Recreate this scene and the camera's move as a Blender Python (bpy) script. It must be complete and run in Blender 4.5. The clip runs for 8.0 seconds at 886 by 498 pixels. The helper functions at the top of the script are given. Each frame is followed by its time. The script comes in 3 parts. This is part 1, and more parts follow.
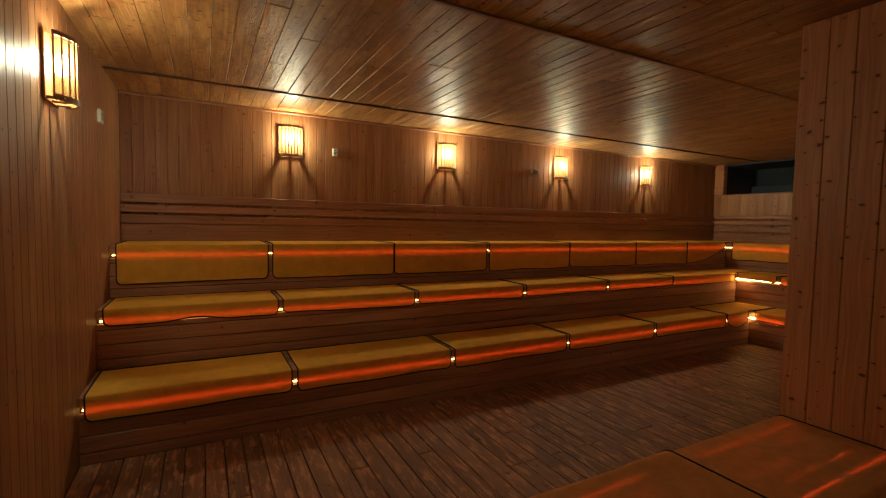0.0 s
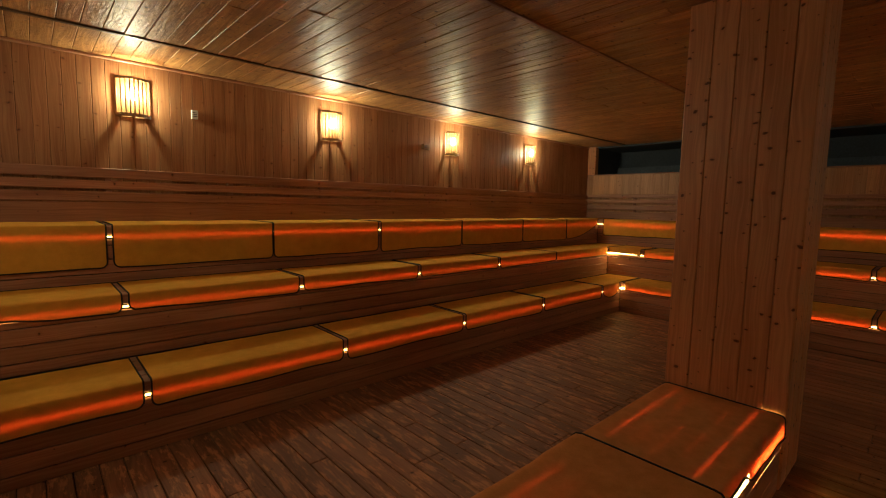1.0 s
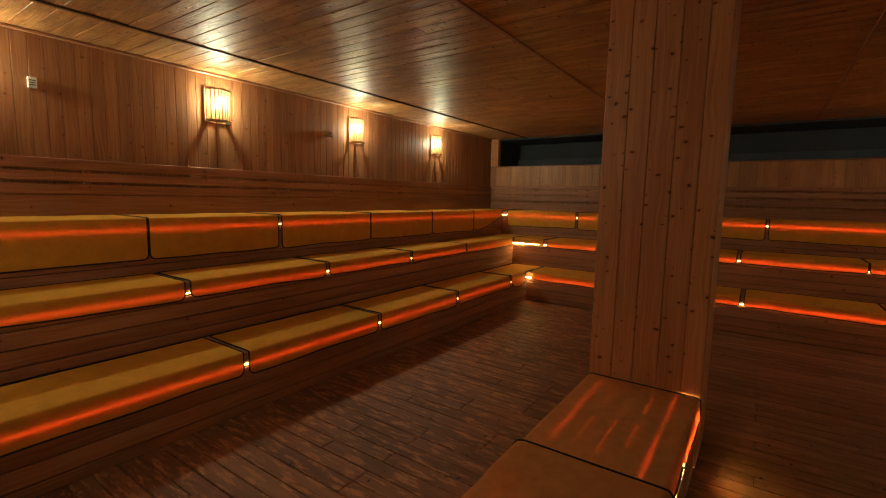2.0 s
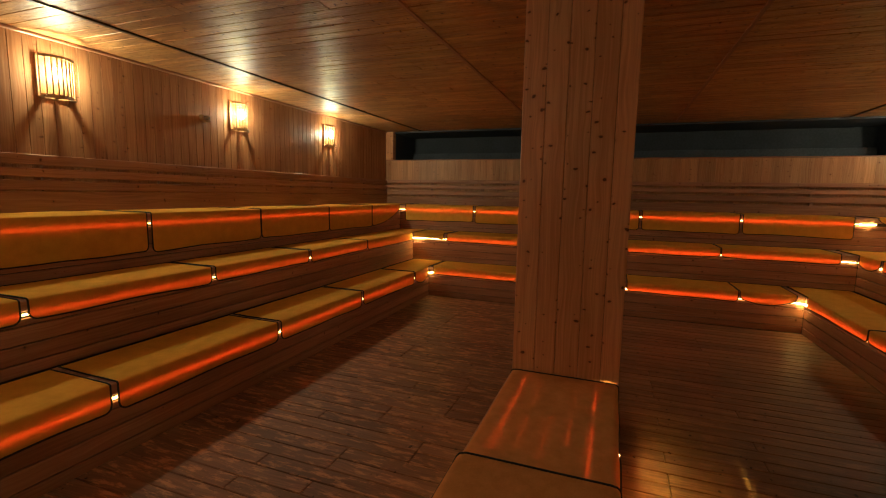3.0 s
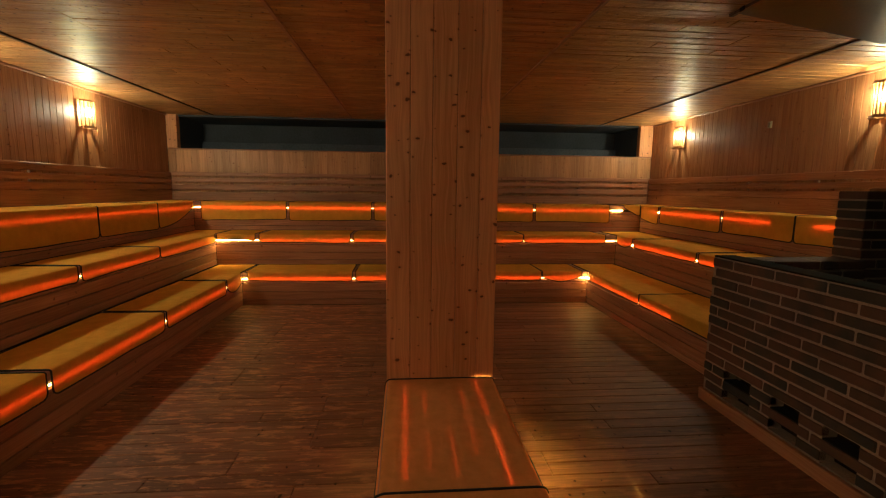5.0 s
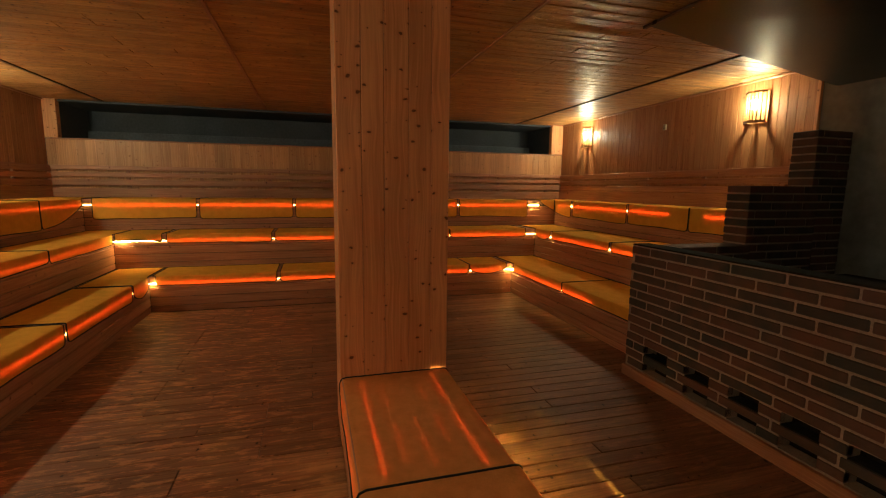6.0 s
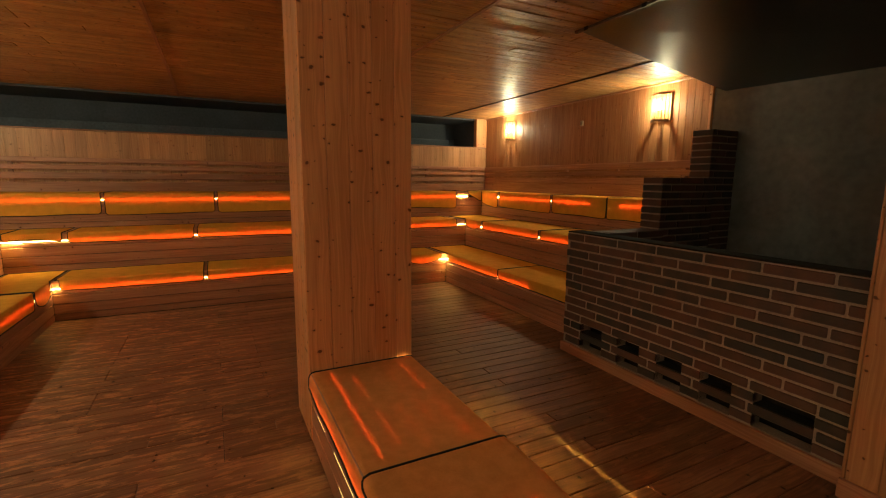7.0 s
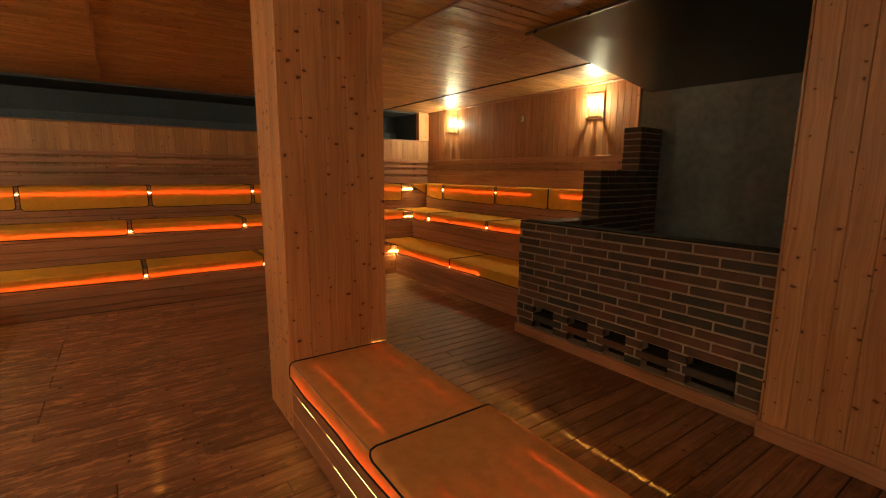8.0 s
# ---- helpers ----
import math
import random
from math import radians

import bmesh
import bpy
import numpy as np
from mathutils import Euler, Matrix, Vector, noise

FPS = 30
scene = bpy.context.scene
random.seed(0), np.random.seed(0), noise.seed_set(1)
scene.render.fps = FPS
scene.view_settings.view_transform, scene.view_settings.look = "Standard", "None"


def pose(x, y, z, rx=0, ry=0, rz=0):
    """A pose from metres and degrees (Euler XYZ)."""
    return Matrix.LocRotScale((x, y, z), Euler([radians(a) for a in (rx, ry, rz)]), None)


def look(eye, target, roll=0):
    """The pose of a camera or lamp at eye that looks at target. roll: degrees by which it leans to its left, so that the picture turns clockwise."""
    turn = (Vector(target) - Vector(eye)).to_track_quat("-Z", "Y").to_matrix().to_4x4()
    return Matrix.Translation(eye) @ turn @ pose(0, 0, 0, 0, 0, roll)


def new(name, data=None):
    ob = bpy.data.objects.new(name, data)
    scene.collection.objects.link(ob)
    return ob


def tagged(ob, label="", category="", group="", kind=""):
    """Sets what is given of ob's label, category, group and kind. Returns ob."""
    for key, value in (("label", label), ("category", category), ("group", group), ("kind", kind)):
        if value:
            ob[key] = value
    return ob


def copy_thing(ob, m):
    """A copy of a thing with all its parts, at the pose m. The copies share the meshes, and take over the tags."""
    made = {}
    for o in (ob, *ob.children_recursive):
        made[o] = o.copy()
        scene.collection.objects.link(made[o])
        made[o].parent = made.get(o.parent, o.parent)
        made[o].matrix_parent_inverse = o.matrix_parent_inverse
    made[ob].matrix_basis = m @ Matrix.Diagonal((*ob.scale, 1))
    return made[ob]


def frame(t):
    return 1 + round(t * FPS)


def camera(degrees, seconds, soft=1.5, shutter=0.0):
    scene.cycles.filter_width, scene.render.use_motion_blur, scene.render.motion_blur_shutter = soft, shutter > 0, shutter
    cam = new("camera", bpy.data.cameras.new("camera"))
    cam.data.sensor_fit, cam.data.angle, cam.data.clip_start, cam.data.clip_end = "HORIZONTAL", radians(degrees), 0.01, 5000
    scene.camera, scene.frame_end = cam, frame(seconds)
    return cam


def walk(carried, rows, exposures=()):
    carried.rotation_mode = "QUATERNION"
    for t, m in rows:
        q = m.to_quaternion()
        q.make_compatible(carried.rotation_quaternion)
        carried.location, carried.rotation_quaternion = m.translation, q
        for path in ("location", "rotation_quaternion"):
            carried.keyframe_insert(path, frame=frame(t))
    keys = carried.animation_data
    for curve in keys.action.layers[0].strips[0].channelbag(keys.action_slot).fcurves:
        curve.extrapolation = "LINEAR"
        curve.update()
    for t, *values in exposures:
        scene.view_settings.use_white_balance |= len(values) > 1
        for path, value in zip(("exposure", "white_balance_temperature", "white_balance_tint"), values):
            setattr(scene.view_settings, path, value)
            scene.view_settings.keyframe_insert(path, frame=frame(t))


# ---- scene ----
cam = camera(88.6, 8.0, 1.1)
PATH = [
    (0, (0.14, 0.284, 1.565), (1.073, 2.049, 1.453), 1.1),
    (0.5, (0.196, 0.442, 1.549), (1.353, 2.065, 1.394), 1.3),
    (1, (0.259, 0.601, 1.549), (1.601, 2.071, 1.353), 1.2),
    (1.5, (0.311, 0.745, 1.554), (1.799, 2.064, 1.338), 1.2),
    (3, (0.455, 1.162, 1.549), (2.312, 1.864, 1.307), 1.1),
    (3.5, (0.521, 1.274, 1.559), (2.443, 1.77, 1.31), 1.0),
    (4, (0.582, 1.387, 1.559), (2.547, 1.669, 1.311), 0.9),
    (4.5, (0.624, 1.504, 1.557), (2.607, 1.578, 1.305), 0.8),
    (5, (0.654, 1.624, 1.56), (2.63, 1.455, 1.302), 0.7),
    (6.5, (0.676, 2.005, 1.541), (2.523, 1.29, 1.259), 0.6),
    (7, (0.685, 2.168, 1.55), (2.45, 1.278, 1.248), 0.5),
    (7.5, (0.678, 2.315, 1.553), (2.357, 1.277, 1.234), 0.5),
    (8, (0.674, 2.462, 1.544), (2.284, 1.322, 1.215), 0.5),
]
walk(cam, [(t, look(eye, target, roll)) for t, eye, target, roll in PATH], [(0, -1.03, 5750, 10), (3, -0.64, 5800, 10), (5, -0.42, 5900, 10), (8, 0.1, 6150, 10)])

# ---- light ----
world = bpy.data.worlds.new("world")
world.use_nodes = True
world.node_tree.nodes["Background"].inputs[0].default_value = (0, 0, 0, 1)
scene.world = world
LAMP_WATTS = 33.0
LAMP_COLOUR = (1.0, 0.97, 0.48)
LED_COLOUR = (1.0, 0.64, 0.15)
LED_STRENGTH = 24.0

# ---- plan ----
WEST, NORTH, EAST, SOUTH, CEIL = -0.56, 5.60, 8.81, -2.90, 2.765
TOPS = (0.44, 0.885, 1.33)
NOSE = {"north": (3.77, 4.346, 4.92), "east": (6.774, 7.44, 8.106), "south": (-0.952, -1.66, -2.385)}
BACK = {"north": NORTH, "east": EAST, "south": SOUTH}
COL = (3.267, 3.735, 1.085, 1.73)
BAY = 1.64           # where the partition ends and the stove bay begins


# ---- materials ----
class Nodes:
    def __init__(self, name):
        self.mat = bpy.data.materials.new(name)
        self.mat.use_nodes = True
        self.tree = self.mat.node_tree
        self.tree.nodes.clear()
        self.out = self.add("ShaderNodeOutputMaterial")

    def add(self, kind, ins=(), **props):
        n = self.tree.nodes.new(kind)
        for k, v in props.items():
            setattr(n, k, v)
        for k, v in dict(ins).items():
            sock = n.inputs[k]
            if isinstance(v, bpy.types.NodeSocket):
                self.tree.links.new(v, sock)
            else:
                sock.default_value = v
        return n

    def math(self, op, a, b=0.0, clamp=False):
        return self.add("ShaderNodeMath", {0: a, 1: b}, operation=op, use_clamp=clamp).outputs[0]

    def mix(self, fac, a, b, blend="MIX"):
        n = self.add("ShaderNodeMix", {0: fac, 6: a, 7: b}, data_type="RGBA", blend_type=blend)
        return n.outputs[2]

    def ramp(self, fac, stops):
        n = self.add("ShaderNodeValToRGB", {0: fac})
        els = n.color_ramp.elements
        while len(els) < len(stops):
            els.new(0.5)
        for e, (p, c) in zip(els, stops):
            e.position, e.color = p, (*c, 1) if len(c) == 3 else c
        return n.outputs[0]

    def finish(self, shader):
        self.tree.links.new(shader.outputs[0], self.out.inputs[0])
        return self.mat


def wood(name, axis, light, dark, rough=0.42, knots=0.55, islands=False, wear=0.0, bump=0.25, coat=0.0, spread=0.16, knot_depth=2.2, blotch=0.0, spec=0.38):
    """Softwood boards whose grain runs along the axis; every board takes its own tone."""
    n = Nodes(name)
    xyz = n.add("ShaderNodeSeparateXYZ", {0: n.add("ShaderNodeTexCoord").outputs["Object"]})
    if islands:
        rnd = n.add("ShaderNodeNewGeometry").outputs["Random Per Island"]
    else:
        rnd = n.add("ShaderNodeObjectInfo").outputs["Random"]
    along = xyz.outputs["XYZ".index(axis)]
    rest = [xyz.outputs[i] for i in range(3) if "XYZ"[i] != axis]
    across = n.math("ADD", rest[0], rest[1])
    along = n.math("ADD", along, n.math("MULTIPLY", rnd, 41.0))
    across = n.math("ADD", across, n.math("MULTIPLY", rnd, 17.3))
    def vec(a, b):
        return n.add("ShaderNodeCombineXYZ", {0: n.math("MULTIPLY", across, a), 1: n.math("MULTIPLY", along, b), 2: 0.0}).outputs[0]
    warp = n.add("ShaderNodeTexNoise", {"Vector": vec(5, 1.6), "Scale": 1.0, "Detail": 2.0}, noise_dimensions="2D").outputs[0]
    grain_v = n.add("ShaderNodeVectorMath", {0: vec(70, 1.4), 1: n.add("ShaderNodeCombineXYZ", {0: n.math("MULTIPLY", warp, 5.0)}).outputs[0]}, operation="ADD").outputs[0]
    grain = n.add("ShaderNodeTexNoise", {"Vector": grain_v, "Scale": 1.0, "Detail": 3.0, "Roughness": 0.6}, noise_dimensions="2D").outputs[0]
    broad = n.add("ShaderNodeTexNoise", {"Vector": vec(7, 0.9), "Scale": 1.0, "Detail": 2.0}, noise_dimensions="2D").outputs[0]
    tone = n.math("ADD", n.math("MULTIPLY", grain, 0.6), n.math("MULTIPLY", broad, 0.4))
    colour = n.ramp(tone, [(0.37, dark), (0.63, light)])
    bend = n.add("ShaderNodeTexNoise", {"Vector": vec(24, 24), "Scale": 1.0, "Detail": 1.0}, noise_dimensions="2D").outputs["Color"]
    vec_k = n.add("ShaderNodeVectorMath", {0: vec(8.6, 12.0), 1: n.add("ShaderNodeVectorMath", {0: bend, 1: (0.24, 0.18, 0.0)}, operation="MULTIPLY").outputs[0]}, operation="ADD").outputs[0]
    vor = n.add("ShaderNodeTexVoronoi", {"Vector": vec_k, "Scale": 1.0}, voronoi_dimensions="2D")
    keep = n.math("LESS_THAN", n.add("ShaderNodeSeparateColor", {0: vor.outputs["Color"]}).outputs[0], knots)
    size = n.math("ADD", 0.04, n.math("MULTIPLY", n.math("POWER", n.add("ShaderNodeSeparateColor", {0: vor.outputs["Color"]}).outputs[1], 2.0), 0.10))
    knot = n.math("MULTIPLY", keep, n.math("SUBTRACT", 1.0, n.math("DIVIDE", vor.outputs["Distance"], size), clamp=True))
    halo = n.math("MULTIPLY", keep, n.math("SUBTRACT", 1.0, n.math("DIVIDE", vor.outputs["Distance"], n.math("MULTIPLY", size, 2.4)), clamp=True))
    colour = n.mix(n.math("MULTIPLY", halo, 0.45), colour, (dark[0] * 0.8, dark[1] * 0.62, dark[2] * 0.5, 1))
    colour = n.mix(n.math("MULTIPLY", knot, knot_depth, clamp=True), colour, (dark[0] * 0.26, dark[1] * 0.2, dark[2] * 0.17, 1))
    value = n.math("ADD", 1.0 - spread, n.math("MULTIPLY", rnd, 2 * spread))
    colour = n.mix(1.0, colour, n.add("ShaderNodeCombineColor", {0: value, 1: value, 2: value}).outputs[0], "MULTIPLY")
    if blotch:
        cloud = n.add("ShaderNodeTexNoise", {"Vector": vec(9, 2.6), "Scale": 1.0, "Detail": 4.0, "Roughness": 0.65}, noise_dimensions="2D").outputs[0]
        stain = n.math("MULTIPLY", n.ramp(cloud, [(0.46, (0, 0, 0)), (0.64, (1, 1, 1))]), blotch)
        colour = n.mix(stain, colour, (dark[0] * 0.62, dark[1] * 0.55, dark[2] * 0.5, 1))
    roughness = n.math("ADD", rough - 0.06, n.math("MULTIPLY", grain, 0.14))
    if wear:
        scuff = n.add("ShaderNodeTexNoise", {"Vector": vec(22, 5.0), "Scale": 1.0, "Detail": 5.0, "Roughness": 0.7}, noise_dimensions="2D").outputs[0]
        mask = n.math("MULTIPLY", n.ramp(scuff, [(0.52, (0, 0, 0)), (0.63, (1, 1, 1))]), wear)
        # the tread along the north bench is worn most
        trod = n.add("ShaderNodeSeparateXYZ", {0: n.add("ShaderNodeNewGeometry").outputs["Position"]}).outputs[1]
        mask = n.math("MULTIPLY", mask, n.ramp(n.math("DIVIDE", trod, 4.0), [(0.44, (0.28, 0.28, 0.28)), (0.58, (1, 1, 1))]))
        colour = n.mix(mask, colour, (light[0] * 2.2, light[1] * 2.15, light[2] * 1.9, 1))
        roughness = n.math("ADD", roughness, n.math("MULTIPLY", mask, 0.15))
    height = n.math("SUBTRACT", n.math("MULTIPLY", grain, 0.5), n.math("MULTIPLY", knot, 0.5))
    wave = n.add("ShaderNodeTexNoise", {"Vector": vec(11, 3.0), "Scale": 1.0, "Detail": 1.0}, noise_dimensions="2D").outputs[0]
    height = n.math("ADD", height, n.math("MULTIPLY", wave, 1.2))
    if blotch:
        ripple = n.add("ShaderNodeTexNoise", {"Vector": vec(30, 16), "Scale": 1.0, "Detail": 2.0}, noise_dimensions="2D").outputs[0]
        height = n.math("ADD", height, n.math("MULTIPLY", ripple, 0.9))
    normal = n.add("ShaderNodeBump", {"Height": height, "Strength": bump, "Distance": 0.003}).outputs[0]
    return n.finish(n.add("ShaderNodeBsdfPrincipled", {"Base Color": colour, "Roughness": roughness, "Normal": normal, "Specular IOR Level": spec, "Coat Weight": coat, "Coat Roughness": 0.35, "Coat Normal": normal}))


def plain(name, colour, rough, metal=0.0, grain=30.0, amount=0.25, bump=0.15, spec=0.4):
    n = Nodes(name)
    co = n.add("ShaderNodeTexCoord").outputs["Object"]
    fine = n.add("ShaderNodeTexNoise", {"Vector": co, "Scale": grain, "Detail": 5.0}).outputs[0]
    big = n.add("ShaderNodeTexNoise", {"Vector": co, "Scale": 2.3, "Detail": 3.0}).outputs[0]
    both = n.math("ADD", n.math("MULTIPLY", fine, 0.5), n.math("MULTIPLY", big, 0.5))
    lo = tuple(c * (1 - amount) for c in colour)
    hi = tuple(c * (1 + amount) for c in colour)
    col = n.ramp(both, [(0.35, lo), (0.65, hi)])
    normal = n.add("ShaderNodeBump", {"Height": both, "Strength": bump, "Distance": 0.003}).outputs[0]
    r = n.math("ADD", rough - 0.08, n.math("MULTIPLY", big, 0.16))
    return n.finish(n.add("ShaderNodeBsdfPrincipled", {"Base Color": col, "Roughness": r, "Metallic": metal, "Normal": normal, "Specular IOR Level": spec}))


def brick_material():
    n = Nodes("clinker_brick")
    co = n.add("ShaderNodeTexCoord").outputs["Object"]
    rnd = n.add("ShaderNodeObjectInfo").outputs["Random"]
    shift = n.add("ShaderNodeVectorMath", {0: co, 1: n.add("ShaderNodeCombineXYZ", {0: n.math("MULTIPLY", rnd, 50.0), 1: n.math("MULTIPLY", rnd, 31.0)}).outputs[0]}, operation="ADD").outputs[0]
    blotch = n.add("ShaderNodeTexNoise", {"Vector": shift, "Scale": 7.0, "Detail": 4.0}).outputs[0]
    fine = n.add("ShaderNodeTexNoise", {"Vector": shift, "Scale": 70.0, "Detail": 4.0}).outputs[0]
    mix = n.math("ADD", n.math("MULTIPLY", blotch, 0.6), n.math("MULTIPLY", rnd, 0.4))
    col = n.ramp(mix, [(0.3, (0.03, 0.025, 0.023)), (0.5, (0.08, 0.038, 0.027)), (0.72, (0.135, 0.052, 0.034))])
    col = n.mix(n.math("MULTIPLY", fine, 0.35), col, (0.04, 0.03, 0.028, 1))
    normal = n.add("ShaderNodeBump", {"Height": n.math("ADD", fine, blotch), "Strength": 0.5, "Distance": 0.004}).outputs[0]
    return n.finish(n.add("ShaderNodeBsdfPrincipled", {"Base Color": col, "Roughness": 0.75, "Normal": normal}))


def towel_material(name, lo, hi, crease_size, thin):
    """Terry cloth that lets a little light through."""
    n = Nodes(name)
    co = n.add("ShaderNodeTexCoord").outputs["Object"]
    rnd = n.add("ShaderNodeObjectInfo").outputs["Random"]
    pile = n.add("ShaderNodeTexNoise", {"Vector": co, "Scale": 260.0, "Detail": 3.0}).outputs[0]
    crease = n.add("ShaderNodeTexNoise", {"Vector": co, "Scale": crease_size, "Detail": 6.0, "Roughness": 0.65}).outputs[0]
    tone = n.math("ADD", n.math("MULTIPLY", pile, 0.35), n.math("MULTIPLY", crease, 0.65))
    tone = n.math("ADD", tone, n.math("MULTIPLY", n.math("SUBTRACT", rnd, 0.5), 0.12))
    col = n.ramp(tone, [(0.32, lo), (0.68, hi)])
    normal = n.add("ShaderNodeBump", {"Height": tone, "Strength": 0.5, "Distance": 0.006}).outputs[0]
    front = n.add("ShaderNodeBsdfPrincipled", {"Base Color": col, "Roughness": 0.95, "Normal": normal, "Specular IOR Level": 0.08})
    thru = n.add("ShaderNodeBsdfTranslucent", {"Color": (1.0, 0.08, 0.01, 1), "Normal": normal})
    return n.finish(n.add("ShaderNodeMixShader", {0: thin, 1: front.outputs[0], 2: thru.outputs[0]}))


def glow(name, colour, strength):
    n = Nodes(name)
    return n.finish(n.add("ShaderNodeEmission", {"Color": (*colour, 1), "Strength": strength}))


def frosted_material():
    n = Nodes("amber_frosted_glass")
    soft = n.add("ShaderNodeBsdfTranslucent", {"Color": (0.17, 0.108, 0.042, 1)})
    clear = n.add("ShaderNodeBsdfRefraction", {"Color": (1.0, 0.86, 0.6, 1), "Roughness": 0.22, "IOR": 1.1}, distribution="GGX")
    return n.finish(n.add("ShaderNodeMixShader", {0: 0.4, 1: soft.outputs[0], 2: clear.outputs[0]}))


PINE_L, PINE_D = (0.42, 0.195, 0.082), (0.29, 0.115, 0.046)
WALL_WOOD = wood("wall_pine", "Z", PINE_L, PINE_D, rough=0.43, knots=0.3, knot_depth=1.0, spread=0.07, bump=0.6, spec=0.22)
COLUMN_WOOD = wood("column_pine", "Z", (0.72, 0.345, 0.15), (0.54, 0.225, 0.086), rough=0.42, knots=0.72)
RAIL_X = wood("bench_pine_x", "X", (0.44, 0.205, 0.112), (0.30, 0.122, 0.062), rough=0.45, knots=0.2, knot_depth=1.4)
RAIL_Y = wood("bench_pine_y", "Y", (0.44, 0.205, 0.112), (0.30, 0.122, 0.062), rough=0.45, knots=0.2, knot_depth=1.4)
CEILING_WOOD = wood("ceiling_pine", "Y", (0.61, 0.325, 0.112), (0.38, 0.165, 0.054), rough=0.5, knots=0.85, islands=True, coat=0.3, bump=1.5, spec=0.3, spread=0.14, blotch=0.55)
FLOOR_WOOD = wood("floor_pine", "Y", (0.28, 0.126, 0.068), (0.16, 0.066, 0.035), rough=0.52, knots=0.3, wear=0.7, spread=0.2, spec=0.22)
PANEL_WOOD = wood("panel_pine", "Z", (0.54, 0.275, 0.12), (0.39, 0.175, 0.07), rough=0.42, knots=0.3, knot_depth=1.0)
PARTITION_WOOD = wood("partition_pine", "Z", (0.46, 0.22, 0.10), (0.33, 0.14, 0.06), rough=0.42, knots=0.6)
DARK_WOOD = wood("dark_trim", "X", (0.10, 0.05, 0.025), (0.06, 0.03, 0.016), rough=0.4, knots=0.0)
LAMP_WOOD = wood("lamp_wood", "Z", (0.42, 0.22, 0.09), (0.28, 0.13, 0.05), rough=0.4, knots=0.0)
CARCASS = plain("dark_carcass", (0.05, 0.03, 0.018), 0.8)
RECESS = plain("charcoal_paint", (0.055, 0.062, 0.078), 0.8)
RECESS_L = plain("grey_blockwork", (0.085, 0.097, 0.12), 0.85)
PLASTER = plain("soot_grey_plaster", (0.17, 0.165, 0.155), 0.8, grain=12.0)
METAL = plain("heat_shield_steel", (0.14, 0.13, 0.12), 0.4, metal=1.0, grain=60.0, amount=0.12, bump=0.25)
DARK_MORTAR = plain("dark_mortar", (0.022, 0.02, 0.018), 0.95, grain=60.0, spec=0.1)
STOVE = plain("black_stove_steel", (0.022, 0.018, 0.016), 0.95, spec=0.05)
MORTAR = plain("lime_mortar", (0.29, 0.21, 0.16), 0.9, grain=90.0)
BRICK = brick_material()
TOWEL = towel_material("mustard_terry", (0.61, 0.315, 0.034), (0.82, 0.435, 0.056), 9.0, 0.11)
COVER = towel_material("ochre_terry", (0.55, 0.222, 0.06), (0.76, 0.322, 0.098), 14.0, 0.06)
PIPING = plain("black_piping", (0.012, 0.010, 0.010), 0.8)
LED = glow("led_glow", LED_COLOUR, LED_STRENGTH)
LED_BARE = glow("led_glow_bare", LED_COLOUR, LED_STRENGTH * 9.0)
LED_SOFT = glow("led_glow_dimmed", LED_COLOUR, LED_STRENGTH * 0.5)
INNER = glow("inner_strip_glow", (1.0, 0.90, 0.17), 8500.0)
LED_SIDE = glow("side_strip_glow", (1.0, 0.66, 0.12), 600.0)
# added glow that stands for inside light leaking through the slat gaps
LEAK_GAP = glow("gap_leak_glow", LED_COLOUR, 17.0)
LEAK_GAP_SOFT = glow("gap_leak_glow_dimmed", LED_COLOUR, 7.5)
SLOT_LEAK = glow("slot_leak_glow", (1.0, 0.78, 0.22), 3.5)
BULB = glow("bulb_glow", (1.0, 0.90, 0.68), 130.0)
FROST = frosted_material()
WHITE = plain("white_plastic", (0.68, 0.66, 0.6), 0.45, amount=0.06)
PALE = plain("yellowed_plastic", (0.36, 0.28, 0.17), 0.5, amount=0.06)
SLOT = plain("black_plastic", (0.02, 0.02, 0.02), 0.5)


# ---- building helpers ----
def thing(name, label, category, group="", kind="", at=(0, 0, 0)):
    ob = new(name)
    ob.location = at
    ob.empty_display_size = 0.1
    return tagged(ob, label, category, group, kind)


def part(name, bm, material, parent, label="", smooth=False):
    me = bpy.data.meshes.new(name)
    bm.to_mesh(me)
    bm.free()
    me.materials.append(material)
    if smooth:
        me.shade_smooth()
    ob = new(name, me)
    if parent is not None:
        ob.parent = parent
        ob.location = -parent.location if parent.parent is None else (0, 0, 0)
    if label:
        ob["label"] = label
    return ob


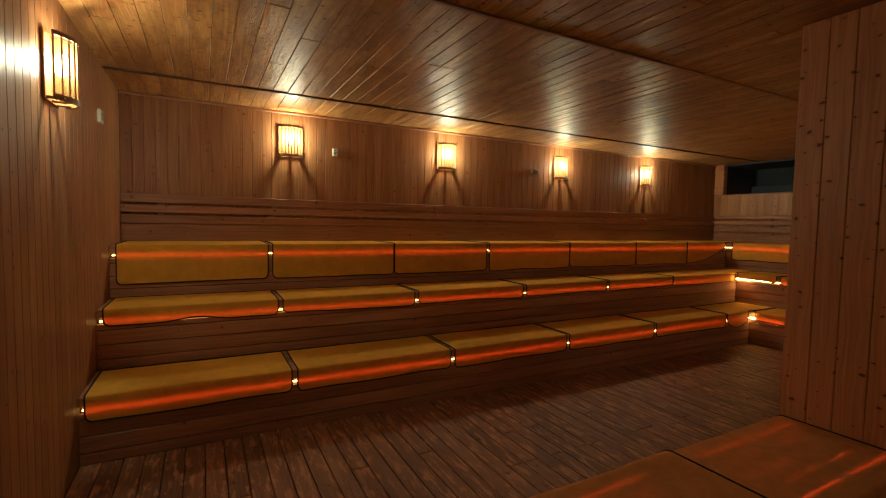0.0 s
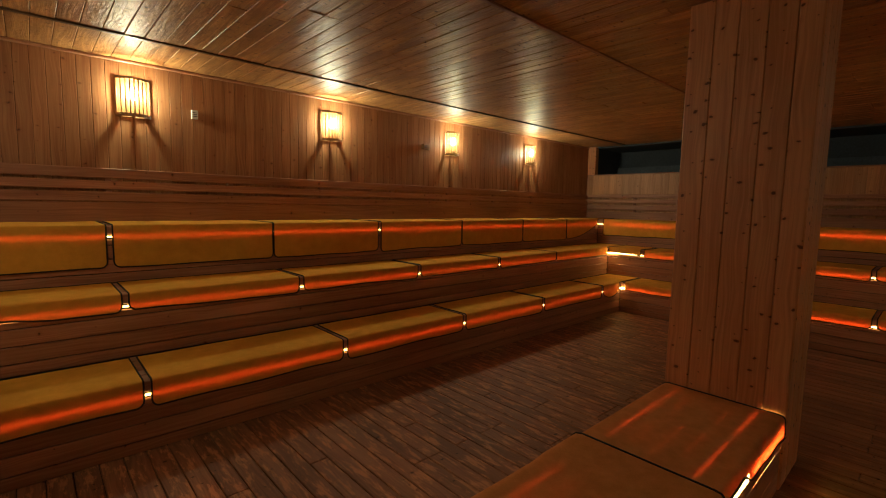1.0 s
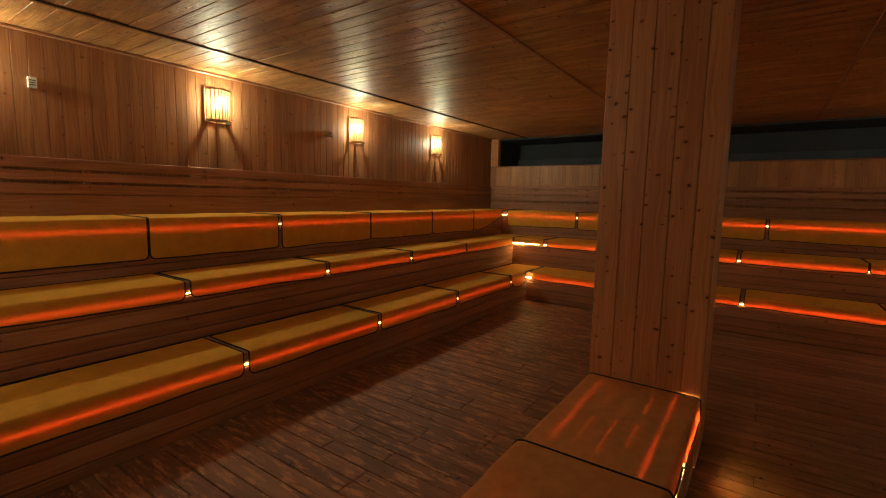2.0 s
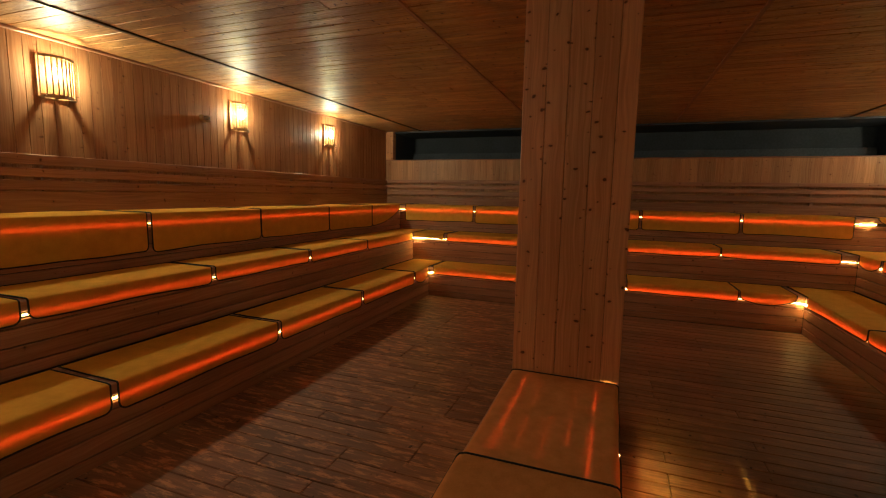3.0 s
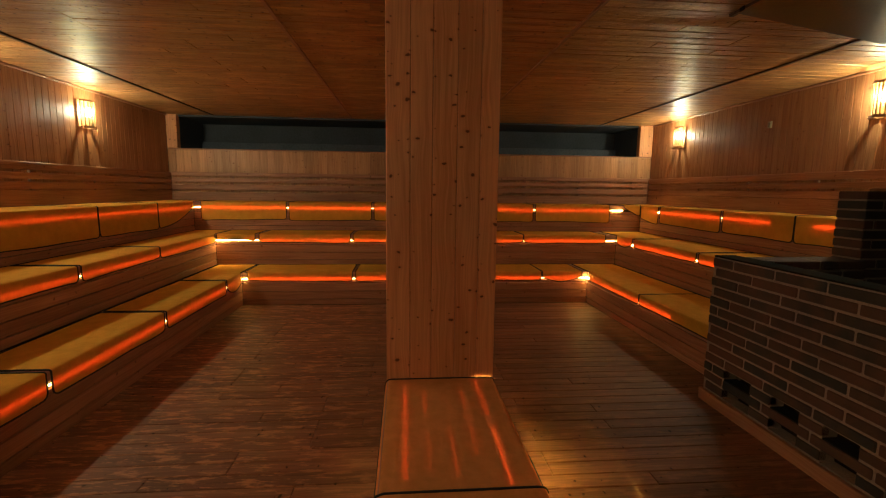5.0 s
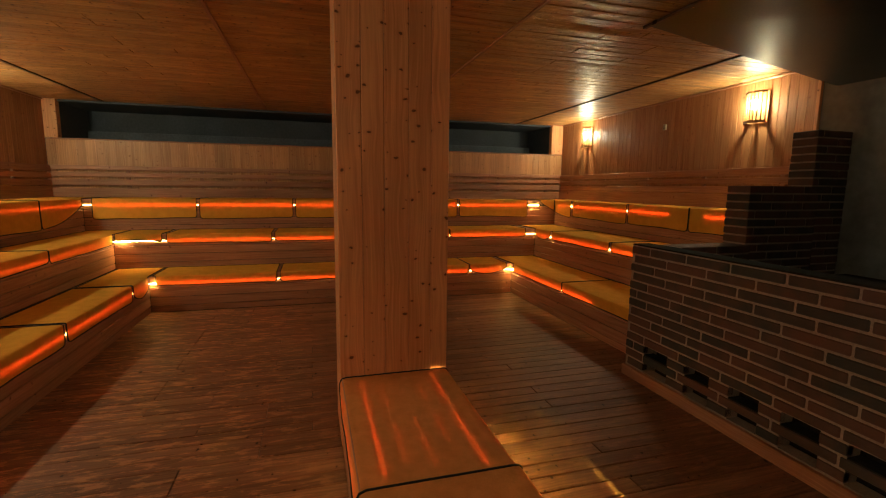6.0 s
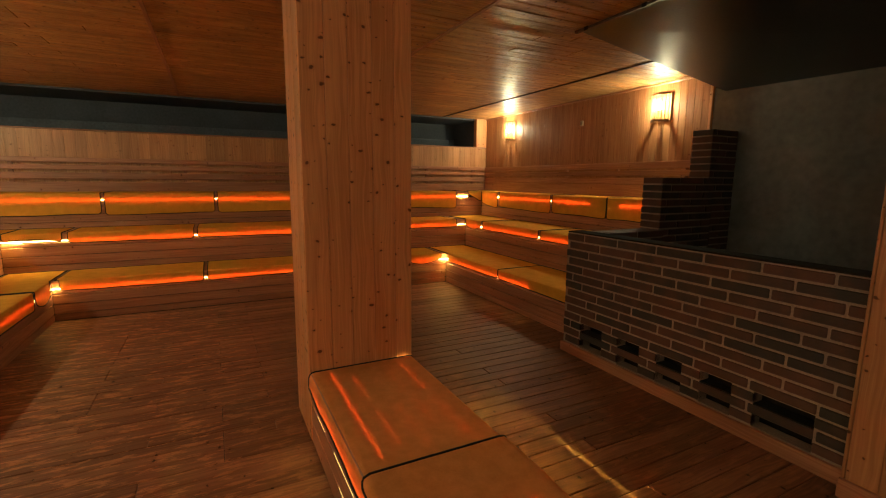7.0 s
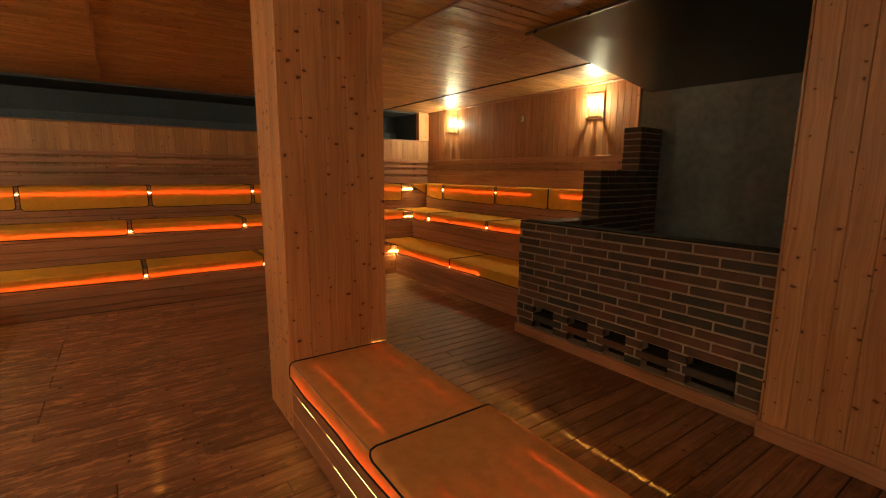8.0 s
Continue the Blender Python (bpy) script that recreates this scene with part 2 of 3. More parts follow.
def block_data(sx, sy, sz, c):
    """Corners and faces of a block with chamfered edges, centred at the origin."""
    c = min(c, 0.45 * min(sx, sy, sz))
    verts, ids = [], {}
    for i in (-1, 1):
        for j in (-1, 1):
            for k in (-1, 1):
                for a in range(3):
                    p = [i * (sx / 2 - c), j * (sy / 2 - c), k * (sz / 2 - c)]
                    p[a] += (i, j, k)[a] * c
                    ids[i, j, k, a] = len(verts)
                    verts.append(p)
    faces = []
    for a in range(3):
        b, d = (a + 1) % 3, (a + 2) % 3
        for s in (-1, 1):
            ring = []
            for u, v in ((-1, -1), (1, -1), (1, 1), (-1, 1)):
                q = [0, 0, 0]
                q[a], q[b], q[d] = s, u, v
                ring.append(ids[(*q, a)])
            faces.append(ring if s > 0 else ring[::-1])
        for u in (-1, 1):
            for v in (-1, 1):
                e = []
                for s in (-1, 1):
                    q = [0, 0, 0]
                    q[a], q[b], q[d] = s, u, v
                    e.append((ids[(*q, b)], ids[(*q, d)]))
                f = [e[0][0], e[1][0], e[1][1], e[0][1]]
                faces.append(f if u * v < 0 else f[::-1])
    for i in (-1, 1):
        for j in (-1, 1):
            for k in (-1, 1):
                f = [ids[i, j, k, 0], ids[i, j, k, 1], ids[i, j, k, 2]]
                faces.append(f if i * j * k > 0 else f[::-1])
    return verts, faces


MESHES = {}


def block(name, material, parent, x0, x1, y0, y1, z0, z1, c=0.002, label="", kind=""):
    """A chamfered board, brick or slab; alike ones share a mesh. The place is in the world."""
    x0, x1, y0, y1, z0, z1 = min(x0, x1), max(x0, x1), min(y0, y1), max(y0, y1), min(z0, z1), max(z0, z1)
    size = (round(x1 - x0, 4), round(y1 - y0, 4), round(z1 - z0, 4))
    key = (*size, c, material.name)
    if key not in MESHES:
        me = bpy.data.meshes.new(name)
        verts, faces = block_data(*size, c)
        me.from_pydata(verts, [], faces)
        me.materials.append(material)
        MESHES[key] = me
    ob = new(name, MESHES[key])
    ob.location = ((x0 + x1) / 2, (y0 + y1) / 2, (z0 + z1) / 2)
    if parent is not None:
        ob.parent = parent
        base = Vector(parent.location)
        if parent.parent is not None:
            base = base + Vector(parent.parent.location)
        ob.location = Vector(ob.location) - base
    return tagged(ob, label, kind=kind)


def place(side, u, v, z):
    """u along the bench, v from the nose of the lowest tier's own plane towards the wall."""
    if side == "north":
        return (u, v, z)
    if side == "east":
        return (v, u, z)
    return (u, v, z)


def tube(bm, pts, r, sides=5):
    rings = []
    for i, p in enumerate(pts):
        p = Vector(p)
        d = (Vector(pts[min(i + 1, len(pts) - 1)]) - Vector(pts[max(i - 1, 0)])).normalized()
        a = d.cross(Vector((0.31, 0.27, 0.91))).normalized()
        b = d.cross(a)
        rings.append([bm.verts.new(p + r * (math.cos(t) * a + math.sin(t) * b)) for t in (2 * math.pi * k / sides for k in range(sides))])
    for r0, r1 in zip(rings, rings[1:]):
        for k in range(sides):
            bm.faces.new((r0[k], r0[(k + 1) % sides], r1[(k + 1) % sides], r1[k]))
    bm.faces.new(rings[0][::-1])
    bm.faces.new(rings[-1])


# ---- structure: floor, ceiling, walls ----
floor = block("floor", CARCASS, None, WEST - 0.2, EAST + 1.3, SOUTH - 0.2, NORTH + 0.2, -0.2, -0.022, 0.001, "worn reddish-brown pine plank floor", "structure")
floor["category"] = "floor"

verts, faces = [], []
tilts = random.Random(11)
LINES = (SOUTH, -1.92, 0.35, 2.54, 4.84, NORTH)
for y0, y1 in zip(LINES, LINES[1:]):
    x = WEST - 0.02
    while x < EAST + 0.05:
        cuts = [y0 + 0.006, y1 - 0.006]
        if y1 - y0 > 1.5:
            cuts.insert(1, y0 + tilts.choice((0.5, 0.9, 1.2, 1.5)))
        for c0, c1 in zip(cuts, cuts[1:]):
            lean, dip = tilts.gauss(0, 0.018), tilts.gauss(0, 0.0020)
            vs, fs = block_data(0.1280, c1 - c0 - 0.001, 0.018, 0.0038)
            base = len(verts)
            verts += [(a + x + 0.065, b + (c0 + c1) / 2, h + CEIL + 0.009 + lean * a + dip * b) for a, b, h in vs]
            faces += [[i + base for i in f] for f in fs]
        x += 0.13
me = bpy.data.meshes.new("ceiling")
me.from_pydata(verts, [], faces)
me.materials.append(CEILING_WOOD)
ceiling = tagged(new("ceiling", me), "varnished pine board ceiling with glossy reflections", "ceiling", kind="structure")
block("ceiling_slab", CARCASS, None, WEST - 0.2, EAST + 1.3, SOUTH - 0.2, NORTH + 0.2, CEIL + 0.021, CEIL + 0.2, 0.001, "dark slab above the ceiling boards", "structure")
for y, w, m, lab in ((4.84, 0.036, DARK_WOOD, "dark shadow-gap ceiling trim"), (-1.92, 0.036, DARK_WOOD, "dark shadow-gap ceiling trim"), (2.54, 0.03, RAIL_X, "narrow pine ceiling cover strip"), (0.35, 0.03, RAIL_X, "narrow pine ceiling cover strip")):
    t = block("trim", m, None, WEST, EAST, y - w / 2, y + w / 2, CEIL - 0.012, CEIL + 0.004, 0.003, lab, "structure")
block("trim", RAIL_X, None, WEST + 0.002, EAST - 0.002, NORTH - 0.022, NORTH - 0.001, CEIL - 0.028, CEIL - 0.001, 0.006, "pine cornice strip under the ceiling", "structure")
block("trim", RAIL_X, None, 4.06, EAST - 0.002, SOUTH + 0.001, SOUTH + 0.022, CEIL - 0.028, CEIL - 0.001, 0.006, "pine cornice strip under the ceiling", "structure")

wall_north = block("wall_north", CARCASS, None, WEST - 0.2, EAST + 1.3, NORTH + 0.016, NORTH + 0.2, -0.02, CEIL + 0.02, 0.001, "pine tongue-and-groove clad wall", "structure")
wall_west = block("wall_west", CARCASS, None, WEST - 0.2, WEST - 0.016, SOUTH - 0.2, NORTH + 0.016, -0.02, CEIL + 0.02, 0.001, "pine tongue-and-groove clad wall", "structure")
wall_south = block("wall_south", PLASTER, None, WEST - 0.016, EAST + 1.3, SOUTH - 0.2, SOUTH - 0.016, -0.02, CEIL + 0.02, 0.001, "pine clad wall, bare grey plaster behind the stove", "structure")
wall_east = block("wall_east", CARCASS, None, EAST + 0.016, EAST + 0.13, SOUTH - 0.016, NORTH + 0.016, -0.02, 2.185, 0.001, "pine panelled wall below a dark opening", "structure")
partition = block("wall_partition", CARCASS, None, WEST - 0.016, BAY - 0.016, -0.80, -0.566, -0.02, CEIL + 0.02, 0.001, "pine clad partition wall beside the stove bay", "structure")
block("wall_bay", PLASTER, None, BAY - 0.25, BAY - 0.016, SOUTH - 0.016, -0.801, -0.02, CEIL + 0.02, 0.001, "dark plastered side of the stove bay", "structure")
# the dark opening over the east wall
block("recess_back", RECESS, None, EAST + 1.0, EAST + 1.2, SOUTH - 0.016, NORTH + 0.016, 2.0, CEIL + 0.02, 0.001, "charcoal painted back of the dark opening", "structure")
block("recess_ledge", RECESS, None, EAST + 0.13, EAST + 1.0, SOUTH - 0.016, NORTH + 0.016, 2.0, 2.15, 0.001, "charcoal painted floor of the dark opening", "structure")
block("recess_block", RECESS_L, None, EAST + 0.86, EAST + 1.0, -2.62, NORTH - 0.2, 2.15, 2.40, 0.004, "grey blockwork low at the back of the dark opening", "structure")
block("recess_soffit", RECESS, None, EAST + 0.06, EAST + 1.0, SOUTH - 0.016, NORTH + 0.016, CEIL - 0.03, CEIL + 0.02, 0.001, "charcoal painted soffit of the dark opening", "structure")
for y0, y1 in ((5.43, NORTH + 0.016), (SOUTH - 0.016, -2.66)):
    block("recess_cheek", RECESS, None, EAST + 0.10, EAST + 1.0, y0, y1, 2.15, CEIL - 0.03, 0.001, "charcoal painted side of the dark opening", "structure")


# ---- benches ----
def sign(side):
    return -1 if side == "south" else 1


def bench_box(name, mat_pair, parent, side, u0, u1, nose, v0, v1, z0, z1, c=0.003):
    a, b = nose + sign(side) * v0, nose + sign(side) * v1
    m = mat_pair[1] if side == "east" else mat_pair[0]
    if side == "east":
        return block(name, m, parent, a, b, u0, u1, z0, z1, c)
    return block(name, m, parent, u0, u1, a, b, z0, z1, c)


WOODS = (RAIL_X, RAIL_Y)
WING_END = 3.97
RUN = {"north": lambda i: (WEST + 0.002, NOSE["east"][i]), "east": lambda i: (NOSE["south"][i], NOSE["north"][i]), "south": lambda i: (WING_END, NOSE["east"][i])}
TIER_WORDS = ("lower", "middle", "upper")


def bench(side, i, gaps=(), bare=()):
    """One tier: seat slats, nosing, riser boards and the lit slot under the nosing."""
    u0, u1 = RUN[side](i)
    nose, top, low = NOSE[side][i], TOPS[i], (0.0 if i == 0 else TOPS[i - 1])
    s = sign(side)
    back = BACK[side] if i == 2 else NOSE[side][i + 1]
    depth = abs(back - nose)
    far_u1 = u1 if side == "east" else (EAST if i == 2 else NOSE["east"][i + 1])
    mid = place(side, (u0 + u1) / 2, nose, low)
    b = thing("sauna_bench", TIER_WORDS[i] + " tier pine sauna bench with lit slot under the nosing", "bench", "tiered benches", at=mid)
    bench_box("nosing", WOODS, b, side, u0, u1, nose, 0.0, 0.03, top - 0.068, top, 0.006)
    count = 5
    w = (depth - 0.034) / count
    for k in range(count):
        bench_box("seat_slat", WOODS, b, side, u0, far_u1 - 0.002, nose, 0.034 + k * w, 0.034 + (k + 1) * w - 0.008, top - 0.028, top - 0.002, 0.003)
    marks = (low + 0.002, low + 0.079, low + 0.188, low + 0.297, top - 0.10)
    for z0, z1 in zip(marks, marks[1:]):
        bench_box("riser_board", WOODS, b, side, u0, u1, nose, 0.001, 0.024, z0, z1 - 0.006, 0.004)
    # unseen dark backing added to stop light leaking between the riser boards
    bench_box("carcass", (CARCASS, CARCASS), b, side, u0, u1, nose, 0.04, 0.055, low, top - 0.03, 0.001)
    spans, u = [], u0 + 0.02
    for g0, g1 in gaps:
        if g0 - u > 0.02:
            spans.append((u, g0))
        u = g1
    if u1 - 0.01 - u > 0.02:
        spans.append((u, u1 - 0.01))
    for a, c in spans:
        glowing = LED_SOFT if side == "north" else LED
        o = bench_box("led_strip", (glowing, glowing), b, side, a, c, nose, -0.0055, 0.012, top - 0.090, top - 0.078, 0.001)
        o["label"] = "warm glowing strip"
    for a, c in bare:
        o = bench_box("led_strip", (LED_BARE, LED_BARE), b, side, a, c, nose, -0.016, -0.006, top - 0.090, top - 0.080, 0.001)
        o["label"] = "bare end of the warm glowing strip"
    return b


# where the strip shows bare at the corners
BARE = {("east", 0): ((3.70, 3.755), (-0.935, -0.88)), ("east", 1): ((4.15, 4.33),), ("east", 2): ((-2.06, -1.89),), ("south", 0): ((6.69, 6.76),), ("south", 1): ((6.888, 6.908),), ("south", 2): ((7.512, 7.538),)}
for side in ("north", "east", "south"):
    for i in range(3):
        bench(side, i, {("south", 2): ((4.78, 5.32), (7.98, 8.2)), ("south", 0): ((3.98, 4.72),), ("east", 2): ((-2.38, -2.07),)}.get((side, i), ()), BARE.get((side, i), ()))


def towel(side, i, u0, u1, hang, shape=None, seed=0, depth=None, label="", rear=0.05, flat_from=None):
    """A cloth laid over a seat and hanging over the nosing, with a black piped edge. shape(f) scales the hang along it."""
    nose, top, s = NOSE[side][i], TOPS[i], sign(side)
    back = BACK[side] if i == 2 else NOSE[side][i + 1]
    d = abs(back - nose) - rear if depth is None else depth
    rng = random.Random(seed * 7 + 3)
    n_u = max(10, int(abs(u1 - u0) / 0.055))
    corner, span = min(0.045, 0.4 * hang), u1 - u0
    ends = [e / span for e in (0.0, 0.004, 0.011, 0.021, 0.033)]
    steps = ends + [0.045 / span + (1 - 0.09 / span) * k / n_u for k in range(n_u + 1)] + [1 - e for e in ends[::-1]]
    skew, slant = rng.uniform(-0.02, 0.02), rng.uniform(-0.006, 0.004)
    ph = rng.uniform(0, 50)
    rows = []
    for f in steps:
        u = u0 + span * f
        near = max(0.0, min(u - u0, u1 - u))
        if flat_from is not None:
            f = min(1.0, (u - u0) / (flat_from - u0))
        h = hang * (shape(f) if shape else 1.0)
        h += skew * (f - 0.5) + 0.010 * noise.noise((u * 2.3 + ph, seed, 0.3))
        if near < corner:
            h -= corner * (1 - math.sqrt(1 - (1 - near / corner) ** 2))
        h = max(h, 0.03)
        prof = []
        for k in range(7):
            g = k / 6
            v = d * (1 - g) + 0.012 * g
            lift = 0.007 + 0.003 * noise.noise((u * 4 + ph, v * 5, seed)) + 0.002
            prof.append((v, top + lift))
        r = 0.014
        for t in (25, 50, 75):
            prof.append((0.005 - r * math.sin(radians(t)), top + 0.008 - r * (1 - math.cos(radians(t)))))
        start = top + 0.008 - r
        for k in range(1, 8):
            g = k / 7
            z = start - (h - r) * g
            bulge = 0.0078 + (0.0006 + 0.02 * h * g) * g * (0.5 + 0.5 * noise.noise((u * 5.5 + ph, z * 2.5, seed * 1.7)))
            prof.append((-bulge, z))
        if flat_from is not None and u > flat_from:
            prof[7:] = [(0.008 - 0.0004 * k, top + 0.007) for k in range(len(prof) - 7)]
        rows.append([(u + slant * (f - 0.5) * 2 * v / d, v, z) for v, z in prof])
    def w(p):
        q = nose + s * p[1]
        return Vector((q, p[0], p[2])) if side == "east" else Vector((p[0], q, p[2]))
    base = thing("towel", label or "mustard terry towel with black piping draped over the bench", "towel", "bench towels", at=w(((u0 + u1) / 2, d / 2, top)))
    bm = bmesh.new()
    grid = [[bm.verts.new(w(p)) for p in row] for row in rows]
    for r0, r1 in zip(grid, grid[1:]):
        for k in range(len(r0) - 1):
            bm.faces.new((r0[k], r0[k + 1], r1[k + 1], r1[k]))
    bmesh.ops.recalc_face_normals(bm, faces=bm.faces[:])
    flip = sum((f.normal.z for f in bm.faces)) < 0
    if flip:
        bmesh.ops.reverse_faces(bm, faces=bm.faces[:])
    cloth = part("cloth", bm, TOWEL, base, smooth=True)
    bm = bmesh.new()
    loop = [w(p) for p in rows[0]] + [w(r[-1]) for r in rows[1:-1]] + [w(p) for p in rows[-1][::-1]] + [w(r[0]) for r in rows[-2:0:-1]]
    tube(bm, loop + [loop[0]], 0.0055)
    part("piping", bm, PIPING, cloth, "black piped edge", smooth=True)
    return base


def row(side, i, edges, hang, gap=0.042, closed=(), seed=0):
    for k, (a, b) in enumerate(zip(edges, edges[1:])):
        ga = 0.012 if k in closed else gap
        gb = 0.012 if k + 1 in closed else gap
        lo, hi = min(a, b), max(a, b)
        g0, g1 = (ga, gb) if a < b else (gb, ga)
        towel(side, i, lo + g0 / 2, hi - g1 / 2, hang, seed=seed + k)


row("north", 0, (-0.545, 0.74, 2.10, 3.46, 4.81, 6.22), 0.165, seed=10)
towel("north", 1, -0.514, 0.70, 0.128, lambda f: 1.0 - 0.24 * math.exp(-((f - 0.5) / 0.13) ** 2), 19)
row("north", 1, (0.72, 2.0, 3.335, 4.645, 5.91), 0.13, closed=(4,), seed=20)
towel("north", 1, 5.916, 8.06, 0.13, None, 27, flat_from=7.41)
row("north", 2, (-0.53, 0.71, 1.985, 3.21, 4.53, 5.84, 7.04), 0.335, closed=(2, 4, 5, 6), seed=30)
towel("north", 0, 6.24, 7.40, 0.14, lambda f: 0.9 + 0.5 * math.sin(3.0 * f), 41, flat_from=6.70, label="mustard terry towel drooping at the bench corner")
towel("north", 2, 7.046, 8.73, 0.30, lambda f: 1.12 - 0.85 * f * f, 42, flat_from=8.07, label="mustard terry towel drooping at the bench corner")
towel("east", 0, 2.327, 3.735, 0.12, None, 50, flat_from=3.69)
row("east", 0, (2.306, 0.99, -0.29), 0.12, closed=(2,), seed=51)
towel("east", 0, -0.87, -0.30, 0.10, lambda f: 0.75 + 0.65 * math.sin(3.1 * f), 54, label="mustard terry towel drooping at the bench corner")
row("east", 1, (3.756, 2.403, 1.08, -0.19, -1.508), 0.125, closed=(3,), seed=60)
towel("east", 1, 3.79, 4.33, 0.086, lambda f: 1.05 - 0.3 * math.sin(3.0 * f), 66, label="mustard terry towel drawn back from the lit slot")
row("east", 2, (4.83, 3.481, 2.136, 0.80, -0.536, -1.855), 0.285, seed=70)
row("south", 0, (5.333, 3.98), 0.115, closed=(0,), seed=80)
towel("south", 0, 5.339, 7.40, 0.115, None, 82, flat_from=6.67)
row("south", 1, (6.886, 5.439, 3.98), 0.12, seed=84)
towel("south", 1, 6.91, 8.06, 0.10, lambda f: 0.9 + 0.6 * math.sin(3.1 * f), 87, flat_from=7.42, label="mustard terry towel drooping at the bench corner")
row("south", 2, (7.509, 6.088, 5.0, 3.98), 0.27, closed=(2,), seed=90)
towel("east", 2, -2.375, -2.085, 0.2, lambda f: 1.0 - 0.8 * f, 97, label="mustard terry towel drooping at the bench corner")
towel("south", 2, 7.54, 8.73, 0.26, lambda f: 1.05 - 0.25 * f * f, 95, flat_from=8.09, label="mustard terry towel drooping at the bench corner")


# ---- backrests ----
def backrest(side, u0, u1, rails, blocks_at):
    wall = BACK[side]
    s = -sign(side)
    base = thing("backrest", "pine backrest rails with dark gaps fixed to the wall", "backrest", at=place(side, (u0 + u1) / 2, wall, 1.34))
    def bb(name, a, b, v0, v1, z0, z1, m, c=0.004):
        p, q = wall + s * v0, wall + s * v1
        if side == "east":
            return block(name, m, base, p, q, a, b, z0, z1, c)
        return block(name, m, base, a, b, p, q, z0, z1, c)
    m = RAIL_Y if side == "east" else RAIL_X
    for z0, z1 in rails:
        bb("rail", u0, u1, 0.035, 0.060, z0, z1, m)
    u = u0 + 0.3
    while u < u1:
        bb("spacer", u, u + 0.05, 0.001, 0.034, 1.34, rails[0][1] - 0.01, m)
        u += blocks_at
    return base


backrest("north", WEST + 0.004, EAST - 0.065, ((1.715, 1.80), (1.62, 1.69), (1.515, 1.595), (1.335, 1.508)), 1.02)
backrest("south", 3.98, EAST - 0.065, ((1.715, 1.80), (1.62, 1.69), (1.515, 1.595), (1.335, 1.508)), 1.02)
backrest("east", SOUTH + 0.004, NORTH - 0.004, ((1.745, 1.81), (1.645, 1.71), (1.515, 1.605), (1.335, 1.475)), 1.02)


# ---- wall lamps ----
def wall_lamp(at, face):
    """A bow-fronted wooden sconce with upright slats over frosted glass. face: the turn about z; it faces local +y."""
    base = thing("wall_lamp", "bow-fronted wooden slatted sauna wall lamp, lit", "wall lamp", "wall lamps", at=(0, 0, 0))
    W, H, D = 0.26, 0.34, 0.125
    def arc(t):
        return (-W / 2 + W * t, 0.055 + (D - 0.055) * math.sin(math.pi * t))
    bm = bmesh.new()
    vs, fs = block_data(W, 0.012, H, 0.003)
    made = [bm.verts.new((x, y + 0.006, z)) for x, y, z in vs]
    for f in fs:
        bm.faces.new([made[k] for k in f])
    part("back_plate", bm, LAMP_WOOD, base)
    for z0, z1, nm in ((-H / 2, -H / 2 + 0.028, "bottom_rim"), (H / 2 - 0.022, H / 2, "top_rim")):
        bm = bmesh.new()
        n = 10
        rings = []
        for k in range(n + 1):
            x, y = arc(k / n)
            rings.append([bm.verts.new(p) for p in ((x, y, z0), (x, y, z1), (x * 0.93, y - 0.013, z1), (x * 0.93, y - 0.013, z0))])
        for r0, r1 in zip(rings, rings[1:]):
            for k in range(4):
                bm.faces.new((r0[k], r1[k], r1[(k + 1) % 4], r0[(k + 1) % 4]))
        bm.faces.new(rings[0]), bm.faces.new(rings[-1][::-1])
        bmesh.ops.recalc_face_normals(bm, faces=bm.faces[:])
        part(nm, bm, LAMP_WOOD, base)
    for cx, wide in ((0.0, 0.028), (-0.1, 0.035), (0.1, 0.035)):
        bm = bmesh.new()
        vs, fs = block_data(wide, 0.075, 0.010, 0.002)
        made = [bm.verts.new((x + cx, y + 0.05, z - H / 2 + 0.012)) for x, y, z in vs]
        for f in fs:
            bm.faces.new([made[k] for k in f])
        part("bottom_board", bm, LAMP_WOOD, base)
    for k in range(9):
        t = k / 8
        x, y = arc(t)
        bm = bmesh.new()
        vs, fs = block_data(0.011, 0.008, H - 0.02, 0.002)
        made = [bm.verts.new((px + x * 0.97, py + y - 0.006, pz)) for px, py, pz in vs]
        for f in fs:
            bm.faces.new([made[q] for q in f])
        part("slat", bm, LAMP_WOOD, base)
    for sx in (-1, 1):
        bm = bmesh.new()
        vs, fs = block_data(0.010, 0.012, H - 0.02, 0.002)
        made = [bm.verts.new((px + sx * (W / 2 - 0.006), py + 0.0185 - 0.0105, pz)) for px, py, pz in vs]
        for f in fs:
            bm.faces.new([made[q] for q in f])
        part("side_slat", bm, LAMP_WOOD, base)
    bm = bmesh.new()
    cols = []
    for k in range(11):
        x, y = arc(k / 10)
        cols.append((bm.verts.new((x * 0.9, y - 0.02, -H / 2 + 0.03)), bm.verts.new((x * 0.9, y - 0.02, H / 2 - 0.03))))
    for c0, c1 in zip(cols, cols[1:]):
        bm.faces.new((c0[0], c1[0], c1[1], c0[1]))
    pane = part("glass", bm, FROST, base, "amber frosted glass", smooth=True)
    pane.visible_shadow = False
    bm = bmesh.new()
    bmesh.ops.create_uvsphere(bm, u_segments=12, v_segments=8, radius=0.034)
    for v in bm.verts:
        v.co.z = v.co.z * 1.7 + 0.03
        v.co.y += 0.060
    bulb = part("bulb", bm, BULB, base, "glowing bulb", smooth=True)
    bulb.visible_shadow = False
    light = bpy.data.lights.new("bulb_light", "POINT")
    light.energy, light.color, light.shadow_soft_size = LAMP_WATTS, LAMP_COLOUR, 0.022
    lo = new("bulb_light", light)
    lo.parent, lo.location = base, (0, 0.060, 0.04)
